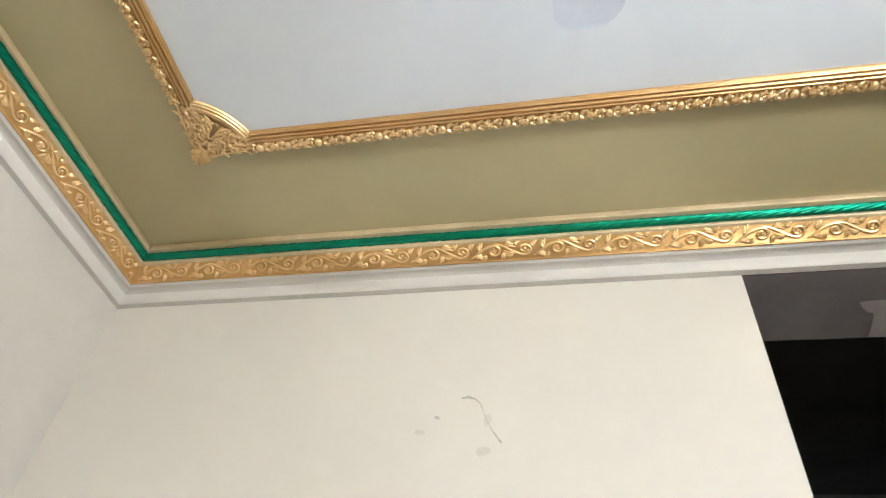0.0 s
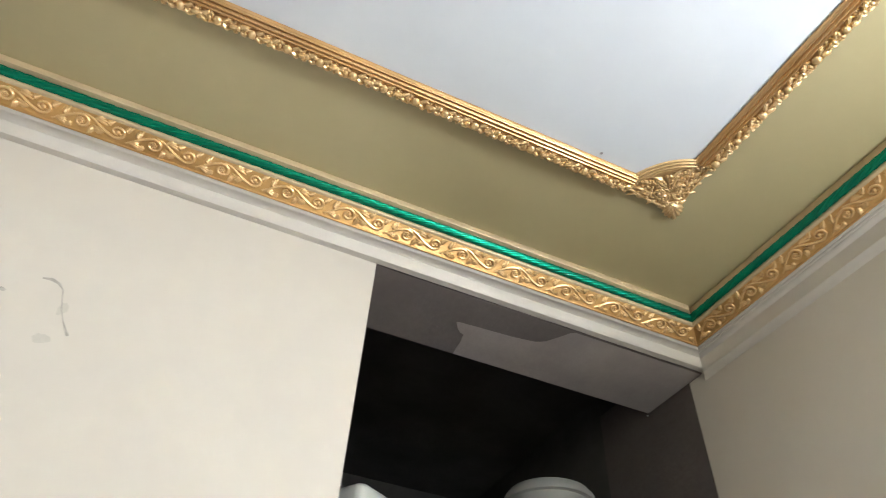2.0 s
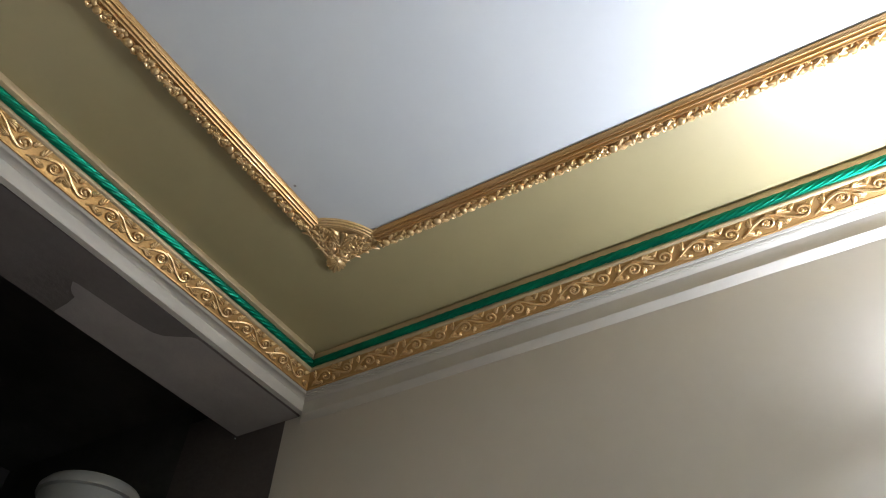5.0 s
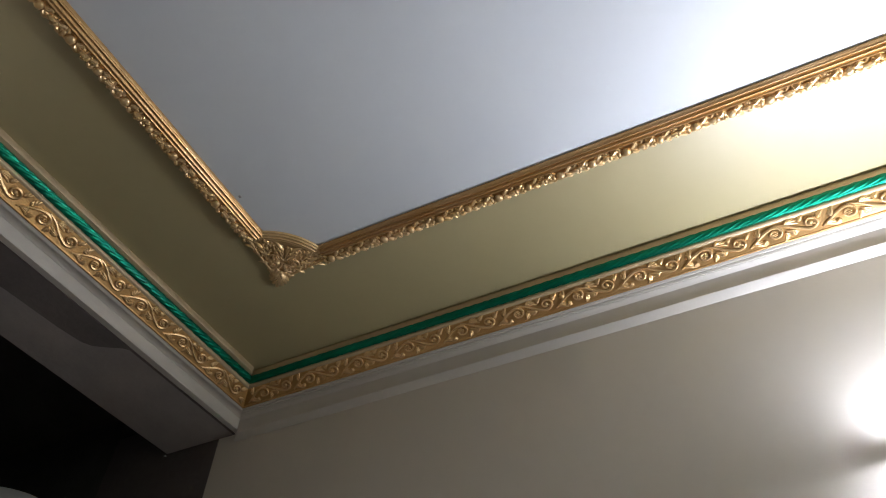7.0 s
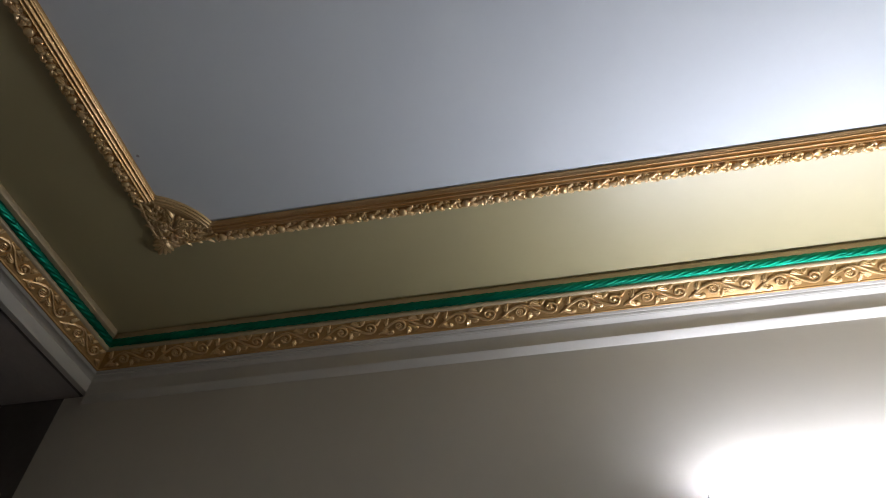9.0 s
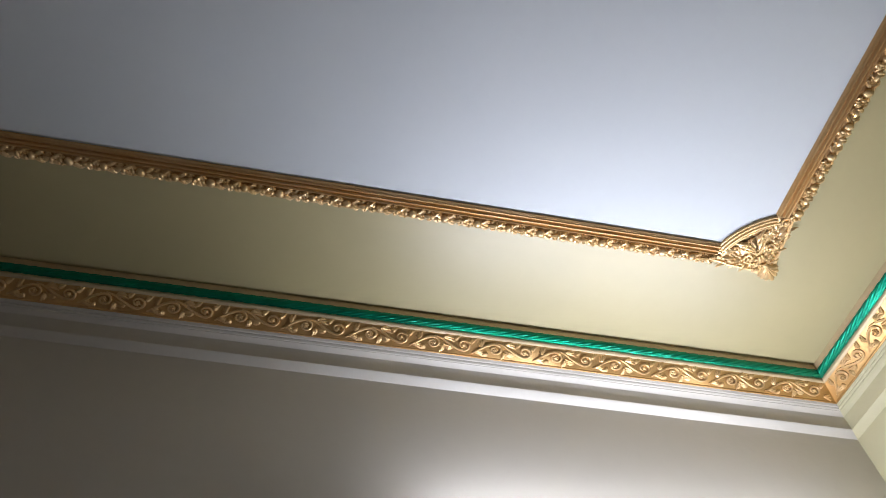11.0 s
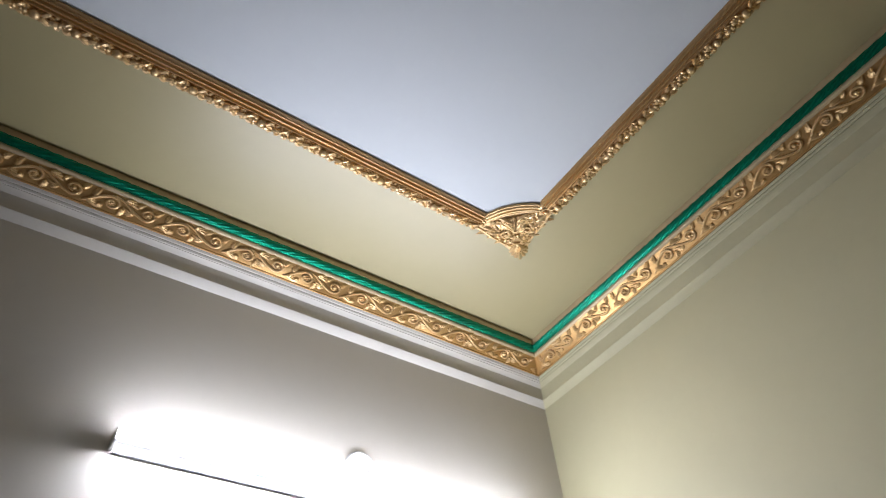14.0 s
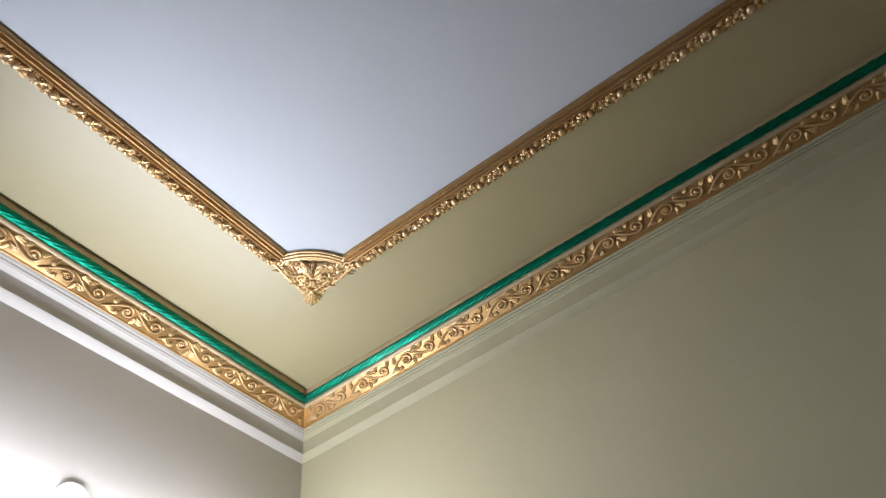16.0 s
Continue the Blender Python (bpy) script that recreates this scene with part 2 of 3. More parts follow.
tagged(jamb, "bare brown cement side of the loft opening, darkened for the fading light", "wall", kind="structure")

# ceiling: slab, white panel, olive border
slab("ceiling_slab", [(-LX - T, T, -LY - T, 0.0, ZC + 0.004, ZC + 0.14)], CEMENT, "concrete slab above the false ceiling", "ceiling")
px0, px1 = -LX + FRAME_D["west"] - 0.03, -FRAME_D["east"] + 0.03
py0, py1 = -LY + FRAME_D["south"] - 0.03, -FRAME_D["north"] + 0.03
slab("ceiling_panel", [(px0, px1, py0, py1, ZC - 0.002, ZC + 0.003)], PANEL, "flat white painted ceiling panel inside the gilded frame", "ceiling")
bm = bmesh.new()
box(bm, -LX, 0, py1, 0, ZC, ZC + 0.003)
box(bm, -LX, 0, -LY, py0, ZC, ZC + 0.003)
box(bm, -LX, px0, py0, py1, ZC, ZC + 0.003)
box(bm, px1, 0, py0, py1, ZC, ZC + 0.003)
tagged(part("ceiling_border", bm, BAND, smooth=False), "satin olive gold painted ceiling border", "ceiling", kind="structure")

# ---- cornice: one run for each wall ----
GOLD_TOP, GOLD_LOW = (0.112, 0.055), (0.074, 0.092)
SLOPE = math.hypot(GOLD_TOP[0] - GOLD_LOW[0], GOLD_LOW[1] - GOLD_TOP[1])
DOWN = Vector((0, GOLD_LOW[0] - GOLD_TOP[0], GOLD_LOW[1] - GOLD_TOP[1])).normalized()
OUT = Vector((0, GOLD_LOW[1] - GOLD_TOP[1], GOLD_TOP[0] - GOLD_LOW[0])).normalized()
MID = Vector((0, (GOLD_TOP[0] + GOLD_LOW[0]) / 2, (GOLD_TOP[1] + GOLD_LOW[1]) / 2))
PERIOD = 0.19


def scroll_unit():
    """One repeat of the running vine: a waving stem that curls into one spiral in each bay, with rosettes, leaf fans and berries."""
    bm = bmesh.new()
    P = PERIOD

    def at(s, y, n=0.0):
        return MID + Vector((s, 0, 0)) - DOWN * y + OUT * n

    def stem(lead, c, r, a0, turn, thick):
        pts, rad = [], []
        for k, (s, y) in enumerate(lead):
            pts.append(at(s * P, y, 0.001 + 0.0012 * min(1, k / 3)))
            rad.append(thick * (0.55 + 0.45 * (k + 1) / len(lead)))
        for k in range(27):
            u = k / 26
            a = radians(a0 + turn * u)
            q = r * (1 - 0.62 * u)
            pts.append(at(c[0] * P + 1.22 * q * math.cos(a), c[1] + q * math.sin(a), 0.0022 + 0.0022 * u))
            rad.append(thick * (1 - 0.35 * u))
        for _ in range(3):
            pts = [pts[0]] + [(a + b * 2 + c) / 4 for a, b, c in zip(pts, pts[1:], pts[2:])] + [pts[-1]]
        tube(bm, pts, rad, 6)

    stem([(-0.13, -0.0200), (-0.07, -0.0160), (-0.02, -0.0090), (0.02, 0.0000), (0.07, 0.0090)], (0.24, -0.0015), 0.0195, 152, -430, 0.0046)
    stem([(0.25, 0.0200), (0.33, 0.0195), (0.40, 0.0150), (0.45, 0.0075), (0.50, -0.0010), (0.55, -0.0090)], (0.73, 0.0015), 0.0195, -152, 430, 0.0046)
    # rosette in one bay, a curled bud in the other
    for k in range(6):
        a = radians(60 * k + 15)
        knob(bm, at(0.24 * P + 0.0058 * math.cos(a), -0.0015 + 0.0058 * math.sin(a), 0.0035), 0.0034, 0.9, OUT)
    knob(bm, at(0.24 * P, -0.0015, 0.0060), 0.0036, 0.9, OUT, 2)
    knob(bm, at(0.73 * P, 0.0015, 0.0045), 0.0066, 0.8, OUT, 2)
    knob(bm, at(0.73 * P + 0.008, -0.003, 0.0040), 0.0036, 0.8, OUT)
    # fingered leaves filling the gaps between stem and border, bay by bay
    for s, y, a0, da, n, ln in ((0.40, 0.0150, 2, 17, 4, 0.034), (0.55, -0.0090, 178, 17, 4, 0.030), (0.03, 0.0020, 92, 22, 4, 0.026), (-0.08, -0.0160, -4, 16, 4, 0.032),
                                (0.37, -0.0080, -85, 24, 4, 0.021), (0.86, 0.0080, 70, 24, 4, 0.021), (0.92, -0.0150, -10, 22, 3, 0.028), (0.10, -0.0120, -120, 26, 3, 0.018), (0.60, 0.0120, 70, 26, 3, 0.018)):
        for k in range(n):
            a = radians(a0 + k * da)
            grow = 1 - 0.14 * k
            leaf(bm, at(s * P, y, 0.0006), Vector((math.cos(a), 0, 0)) - DOWN * math.sin(a), OUT, ln * grow, 0.0090, 0.0058, 0.22 if da > 0 else -0.22, 4)
    return bm


def rope(bm, length, d0, d1, h0, h1):
    """A half-round moulding of long twisted strands lying between two edges."""
    c = Vector((0, (d0 + d1) / 2, (h0 + h1) / 2))
    r = math.hypot(d0 - d1, h1 - h0) / 2
    n, sides = 640, 22
    u_axis = Vector((0, d1 - d0, h1 - h0)).normalized()
    v_axis = Vector((0, h1 - h0, d0 - d1)).normalized()
    verts = []
    for i in range(n + 1):
        u = i / n
        for k in range(sides + 1):
            a = math.pi * k / sides
            s = c.y + (length - 2 * c.y) * u
            ph = (s / 0.034 + k / sides * 3.6) * math.pi
            rr = r * (0.80 + 0.29 * abs(math.sin(ph)) ** 0.7 + 0.05 * noise.noise((s * 30, k * 0.6, 5))) if 0 < k < sides else r
            q = c + u_axis * (-rr * math.cos(a)) + v_axis * (rr * 0.80 * math.sin(a))
            verts.append(bm.verts.new((q.y + (length - 2 * q.y) * u, q.y, q.z)))
    w = sides + 1
    for i in range(n):
        for k in range(sides):
            j = i * w + k
            bm.faces.new((verts[j], verts[j + 1], verts[j + 1 + w], verts[j + w]))


def half_round(d0, h0, d1, h1, bulge, n=6):
    """Points of a bead between two profile points, swelling outwards by bulge."""
    a, b = Vector((d0, h0)), Vector((d1, h1))
    t = (b - a)
    nrm = Vector((t.y, -t.x)).normalized()
    if nrm.y < 0:
        nrm = -nrm
    return [tuple(a + t * (k / n) + nrm * (bulge * math.sin(math.pi * k / n))) for k in range(n + 1)]


JOINT_EAST = 2.456
scroll_first = None
for w in ORDER:
    M, L = WALLS[w]
    white = TRIM_OLIVE if w == "south" else TRIM_WHITE
    tone = "cream" if w == "south" else "white"
    run = thing("cornice_" + w, "plaster cornice with gilded vine scroll, green rope and %s steps" % tone, "cornice", "cornice round the room", "structure", M)

    def run_part(name, profile, material, label="", n=40, wave=0.0015):
        bm = bmesh.new()
        swept(bm, profile, L, n, wave, ORDER.index(w) + 1)
        o = part(name, bm, material, None, label)
        o.parent = run
        return o

    lip = {"north": 0.153, "west": 0.146}.get(w, 0.138)
    run_part("fillet", [(0.126, -0.001), (lip - 0.001, -0.001), (lip, 0.003), (lip, 0.015), (lip - 0.002, 0.020), (0.136, 0.023), (0.124, 0.024)], GOLD_LIGHT, "thin pale gold fillet")
    bm = bmesh.new()
    rope(bm, L, 0.137, 0.121, 0.023, 0.042)
    part("rope", bm, GREEN, None, "glossy green twisted rope moulding").parent = run
    run_part("gold_bead", [(0.124, 0.040)] + half_round(0.121, 0.042, 0.112, 0.055, 0.004), GOLD_LIGHT, "pale gold bead")
    run_part("gold_band", [GOLD_TOP, GOLD_LOW] + half_round(0.0738, 0.0922, 0.068, 0.096, 0.003), GOLD_GROUND, "reddish gold painted band behind the vine scroll", wave=0.001)
    beads = [(0.068, 0.096), (0.066, 0.094)] + half_round(0.064, 0.097, 0.057, 0.099, 0.003, 4) + [(0.056, 0.0965)] + half_round(0.055, 0.0995, 0.047, 0.102, 0.003, 4) + [(0.046, 0.099), (0.044, 0.1025)]
    if w in ("north", "west"):
        beads = [(0.068, 0.096)] + half_round(0.064, 0.097, 0.052, 0.100, 0.002, 4)
        steps = beads + [(0.036, 0.102), (0.030, 0.106), (0.026, 0.134), (0.020, 0.141), (0.0, 0.1425)]
    else:
        steps = beads + [(0.031, 0.106), (0.027, 0.110), (0.025, 0.157), (0.028, 0.160), (0.025, 0.164), (0.0, 0.175)]
    run_part("stepped_moulding", steps, white, "%s painted stepped moulding" % tone, wave=0.0025)

    # lumpy joint where two cast lengths of the rope meet
    for sj in {"north": (LX - 0.672,), "east": (JOINT_EAST,)}.get(w, ()):
        bm = bmesh.new()
        bmesh.ops.create_icosphere(bm, subdivisions=2, radius=1.0, matrix=Matrix.Translation((sj, 0.132, 0.031)) @ Matrix.Diagonal((0.014, 0.0105, 0.0105, 1)))
        for v in bm.verts:
            v.co += v.normal * 0.002 * noise.noise(v.co * 160)
        part("rope_joint", bm, GREEN, None, "lumpy green joint in the rope").parent = run
    # running vine, one piece a repeat
    first, last = 0.125, L - 0.100
    count = round((last - first) / PERIOD)
    pitch = (last - first) / count
    for k in range(count):
        m = M @ Matrix.Translation((first + k * pitch, 0, 0)) @ Matrix.Diagonal((pitch / PERIOD, 1, 1, 1))
        if scroll_first is None:
            scroll_first = part("vine_scroll", scroll_unit(), GOLD, None, "", m)
            o = scroll_first
        else:
            o = new("vine_scroll", scroll_first.data)
            o.matrix_world = m
        o.parent, o.matrix_parent_inverse = run, M.inverted()

# ---- gilded frame round the ceiling panel ----
frame_thing = thing("ceiling_frame", "gilded plaster frame with leaf garland and corner ornaments", "ceiling frame", at=Matrix.Translation((-LX / 2, -LY / 2, ZC)))
FT_INV = frame_thing.matrix_world.inverted()
GAR = 0.18
NOTCH = 0.114


def garland_unit():
    """One repeat of the leaf garland, bent over a half-round core. Local s along, d towards the wall, h down."""
    bm = bmesh.new()
    N = (0, 0, 1)
    rnd = random.Random(5)
    # round fruits with their cups
    for s, rs, rd in ((0.020, 0.0120, 0.0085), (0.108, 0.0100, 0.0080)):
        bmesh.ops.create_icosphere(bm, subdivisions=2, radius=1.0, matrix=Matrix.Translation((s, 0.015, 0.003)) @ Matrix.Diagonal((rs, rd, 0.0085, 1)))
    for s, d, a, ln, w, hgt, c in ((0.034, 0.011, 20, 0.030, 0.011, 0.0085, 0.35), (0.034, 0.019, -20, 0.030, 0.011, 0.0085, -0.35), (0.006, 0.009, 150, 0.018, 0.010, 0.008, -0.3),
                                   (0.006, 0.021, -150, 0.018, 0.010, 0.008, 0.3), (0.052, 0.015, 0, 0.026, 0.011, 0.0095, 0.0), (0.060, 0.007, 35, 0.022, 0.010, 0.0085, 0.6),
                                   (0.062, 0.024, -35, 0.022, 0.010, 0.0085, -0.6), (0.078, 0.011, 10, 0.024, 0.010, 0.009, 0.3), (0.080, 0.020, -10, 0.022, 0.010, 0.009, -0.3),
                                   (0.120, 0.010, 18, 0.028, 0.011, 0.0085, 0.4), (0.120, 0.020, -18, 0.028, 0.011, 0.0085, -0.4), (0.136, 0.015, 0, 0.024, 0.010, 0.0095, 0.1),
                                   (0.146, 0.006, 30, 0.020, 0.009, 0.008, 0.5), (0.148, 0.025, -30, 0.020, 0.009, 0.008, -0.5), (0.160, 0.012, 8, 0.022, 0.010, 0.009, 0.3),
                                   (0.160, 0.020, -12, 0.022, 0.010, 0.0085, -0.3), (0.094, 0.004, 170, 0.016, 0.008, 0.007, 0.3), (0.096, 0.027, -170, 0.016, 0.008, 0.007, -0.3)):
        t = radians(a)
        leaf(bm, (s, d, 0.0), (math.cos(t), math.sin(t) * (-1), 0), N, ln, w, hgt, c)
    for k in range(30):
        t = radians(rnd.choice((0, 180)) + rnd.uniform(-55, 55))
        leaf(bm, (rnd.uniform(0, GAR), rnd.uniform(0.001, 0.029), -0.001), (math.cos(t), math.sin(t), 0), N, rnd.uniform(0.012, 0.018), rnd.uniform(0.006, 0.009), rnd.uniform(0.004, 0.0065), rnd.uniform(-0.5, 0.5), 4)
    for s, d, r in ((0.047, 0.004, 0.0050), (0.047, 0.026, 0.0050), (0.073, 0.015, 0.0058), (0.070, 0.028, 0.0042), (0.092, 0.010, 0.0050), (0.092, 0.021, 0.0054), (0.132, 0.004, 0.0046),
                    (0.133, 0.027, 0.0050), (0.157, 0.016, 0.0056), (0.174, 0.007, 0.0046), (0.172, 0.025, 0.0050), (0.000, 0.015, 0.0050)):
        knob(bm, (s, d, 0.003), r, 0.95, N, 2)
    for k in range(34):
        knob(bm, (rnd.uniform(0, GAR), rnd.uniform(0.0, 0.030), 0.001 + rnd.uniform(0, 0.002)), rnd.uniform(0.0022, 0.0036), 0.95, N)
    for v in bm.verts:
        phi = radians(86) * (v.co.y - 0.015) / 0.017
        q = 0.0125 + v.co.z
        v.co.y = 0.0155 + 1.08 * q * math.sin(phi)
        v.co.z = 0.003 + q * math.cos(phi)
    return bm


def frame_d(w, u):
    """How far the frame stands from a wall, u along the run."""
    a, b = FRAME_ENDS[w]
    return a + (b - a) * u


garland_first = None
for i, w in enumerate(ORDER):
    M, L = WALLS[w]
    D = FRAME_D[w]
    a0, a1 = FRAME_D[ORDER[i - 1]] + NOTCH, L - FRAME_D[ORDER[(i + 1) % 4]] - NOTCH
    bm = bmesh.new()
    prof = [(D + 0.001, -0.002), (D, 0.010), (D - 0.002, 0.0125)] + half_round(D - 0.003, 0.0125, D - 0.010, 0.015, 0.003, 4) + [(D - 0.0115, 0.0125)] + half_round(D - 0.013, 0.015, D - 0.021, 0.018, 0.0035, 4)
    prof += [(D - 0.0225, 0.0145)] + half_round(D - 0.024, 0.017, D - 0.031, 0.018, 0.003, 4) + [(D - 0.034, 0.012)] + half_round(D - 0.035, 0.012, D - 0.065, 0.001, 0.012, 8) + [(D - 0.066, -0.002)]
    n = 60
    rows = []
    for k in range(n + 1):
        s = a0 + (a1 - a0) * k / n
        row = []
        for j, (d, h) in enumerate(prof):
            edge = 0.004 * noise.noise((s * 28, 7.7, i)) if j >= len(prof) - 2 else 0.0009 * noise.noise((s * 3, j * 0.2, i + 4))
            row.append(bm.verts.new((s, d + edge + frame_d(w, s / L) - D, h)))
        rows.append(row)
    for r0, r1 in zip(rows, rows[1:]):
        for k in range(len(prof) - 1):
            bm.faces.new((r0[k], r0[k + 1], r1[k + 1], r1[k]))
    part("rail", bm, GOLD_RAIL, None, "gold painted reeded rail", M).parent = frame_thing
    bpy.context.view_layer.update()
    frame_rail = [o for o in frame_thing.children][-1]
    frame_rail.matrix_parent_inverse = FT_INV
    count = int(round((a1 - a0) / GAR))
    step = (a1 - a0) / count
    for k in range(count):
        m = M @ Matrix.Translation((a0 + k * step, frame_d(w, (a0 + (k + 0.5) * step) / L) - 0.033, 0.003)) @ Matrix.Diagonal((step / GAR, -1, 1, 1))
        if garland_first is None:
            garland_first = part("garland", garland_unit(), GOLD_LEAF, None, "", m)
            o = garland_first
        else:
            o = new("garland", garland_first.data)
            o.matrix_world = m
        o.parent, o.matrix_parent_inverse = frame_thing, FT_INV


def corner_mesh():
    """Fan-shaped corner ornament: reeded arc towards the panel, acanthus leaves and a shell at the tip. x, y run along the two rails, z down."""
    bm = bmesh.new()
    N = Vector((0, 0, 1))
    r = NOTCH + 0.002
    back = 0.085                       # the arc's centre lies this far behind the corner on both axes
    R = math.hypot(r + back, back)
    t0 = math.degrees(math.atan2(back, r + back))

    def arc(rad, a):
        return (rad * math.cos(radians(a)) - back, rad * math.sin(radians(a)) - back)

    # raised ground plate
    out = [arc(R, t0 + (90 - 2 * t0) * k / 12) for k in range(13)]
    out += [(-0.030, r + 0.030), (-0.056, r + 0.012), (-0.066, 0.075), (-0.068, 0.030), (-0.074, -0.015), (-0.084, -0.050), (-0.094, -0.078), (-0.092, -0.092),
            (-0.078, -0.094), (-0.050, -0.084), (-0.015, -0.074), (0.030, -0.068), (0.075, -0.066), (r + 0.012, -0.056), (r + 0.030, -0.030)]
    lo = [bm.verts.new((x, y, -0.002)) for x, y in out]
    hi = [bm.verts.new((x * 0.97, y * 0.97, 0.007)) for x, y in out]
    bm.faces.new(hi)
    for k in range(len(out)):
        bm.faces.new((lo[k], lo[(k + 1) % len(out)], hi[(k + 1) % len(out)], hi[k]))
    # reeds of the arc
    for rr, th, hh in ((r - 0.003, 0.0035, 0.008), (r - 0.011, 0.0045, 0.010), (r - 0.021, 0.005, 0.011), (r - 0.030, 0.0035, 0.009)):
        pts = [(*arc(R - (r - rr), t0 - 3 + (96 - 2 * t0) * k / 16), hh) for k in range(17)]
        tube(bm, pts, th, 6)
    def both(fn):
        fn(lambda x, y: (x, y))
        fn(lambda x, y: (y, x))

    def dome(x, y):
        return 0.007 + 0.010 * math.exp(-((x - y) / 0.085) ** 2 - ((x + y - 0.01) / 0.085) ** 2)

    # domed cushion under the carving
    g = {}
    for i in range(-9, 13):
        for j in range(-9, 13):
            x, y = i * 0.01, j * 0.01
            if -0.125 < x + y < 0.085 and min(x, y) > -0.060:
                g[i, j] = bm.verts.new((x, y, dome(x, y) - 0.002))
    for (i, j), v in list(g.items()):
        q = [g.get(k) for k in ((i, j), (i + 1, j), (i + 1, j + 1), (i, j + 1))]
        if all(q):
            bm.faces.new(q)

    def curl(f, lead, c, r, a0, turn, thick):
        pts, rad = [], []
        for k, (x, y) in enumerate(lead):
            pts.append((*f(x, y), dome(x, y) + 0.002))
            rad.append(thick * (0.5 + 0.5 * (k + 1) / len(lead)))
        for k in range(20):
            u = k / 19
            a, q = radians(a0 + turn * u), r * (1 - 0.75 * u)
            x, y = c[0] + q * math.cos(a), c[1] + q * math.sin(a)
            pts.append((*f(x, y), dome(x, y) + 0.002 + 0.003 * u))
            rad.append(thick * (1 - 0.4 * u))
        tube(bm, pts, rad, 6)
        knob(bm, (*f(*c), dome(*c) + 0.005), r * 0.34, 0.9, N, 2)

    # scrolls, mirrored on the diagonal
    both(lambda f: curl(f, [(-0.056, -0.060), (-0.030, -0.062), (0.000, -0.062), (0.030, -0.060), (0.060, -0.058), (0.085, -0.054)], (0.104, -0.034), 0.018, -100, 430, 0.0046))
    both(lambda f: curl(f, [(-0.045, -0.040), (-0.022, -0.044), (0.000, -0.042)], (0.020, -0.024), 0.016, -110, 430, 0.0044))
    both(lambda f: curl(f, [(0.000, 0.000), (0.016, -0.002), (0.030, -0.002)], (0.050, 0.012), 0.014, -110, 420, 0.0040))
    # acanthus leaves: a spray towards the panel, others along the scrolls
    for x, y, a, ln, w, c in ((0.006, 0.006, 45, 0.050, 0.018, 0.0), (0.010, 0.004, 20, 0.048, 0.015, 0.25), (0.030, 0.018, 12, 0.040, 0.013, 0.3), (0.060, -0.004, -6, 0.036, 0.013, 0.3),
                              (0.034, -0.030, -18, 0.032, 0.013, 0.5), (0.040, -0.044, 8, 0.030, 0.012, 0.3), (-0.004, -0.020, -28, 0.026, 0.012, 0.4), (-0.024, -0.034, -40, 0.026, 0.012, 0.4),
                              (0.098, -0.012, 0, 0.034, 0.013, -0.3), (0.118, -0.044, -4, 0.030, 0.012, 0.4), (0.060, -0.034, 0, 0.034, 0.013, 0.3), (0.074, -0.016, 10, 0.032, 0.013, -0.2), (0.010, -0.052, -30, 0.024, 0.011, 0.6), (-0.030, -0.054, -25, 0.022, 0.011, 0.5),
                              (0.076, -0.056, -18, 0.024, 0.010, 0.6), (-0.012, -0.006, 225, 0.030, 0.014, 0.3), (-0.006, 0.014, 100, 0.022, 0.011, 0.3)):
        def put(f, x=x, y=y, a=a, ln=ln, w=w, c=c):
            p = f(x, y)
            leaf(bm, (*p, dome(x, y) - 0.001), (*f(math.cos(radians(a)), math.sin(radians(a))), 0), N, ln, w, 0.0085, c if p[0] == x else -c)
        both(put)
    # small leaves and berries between them
    rnd = random.Random(8)
    for k in range(80):
        x, y = rnd.uniform(-0.055, 0.105), rnd.uniform(-0.060, 0.045)
        if -0.105 < x + y < 0.070 and y < x:
            def fill(f, x=x, y=y, a=rnd.uniform(-70, 70), ln=rnd.uniform(0.014, 0.022), w=rnd.uniform(0.008, 0.012), c=rnd.uniform(-0.4, 0.4)):
                leaf(bm, (*f(x, y), dome(x, y) - 0.002), (*f(math.cos(radians(a)), math.sin(radians(a))), 0), N, ln, w, rnd.uniform(0.005, 0.009), c, 4)
            both(fill)
    for k in range(90):
        x, y = rnd.uniform(-0.055, 0.115), rnd.uniform(-0.062, 0.05)
        if -0.105 < x + y < 0.078 and y < x:
            both(lambda f, x=x, y=y, q=rnd.uniform(0.0030, 0.0055): knob(bm, (*f(x, y), dome(x, y) + 0.004), q, 0.95, N))
    return bm


def shell_mesh():
    """Scalloped shell at the outer tip of a corner ornament."""
    bm = bmesh.new()
    for k in range(7):
        a = radians(225 + (k - 3) * 13)
        leaf(bm, (-0.040, -0.040, 0.009), (math.cos(a), math.sin(a), 0), (0, 0, 1), 0.072 - abs(k - 3) * 0.009, 0.018, 0.016, 0, 6)
    knob(bm, (-0.042, -0.042, 0.014), 0.010, 0.8, (0, 0, 1), 2)
    return bm


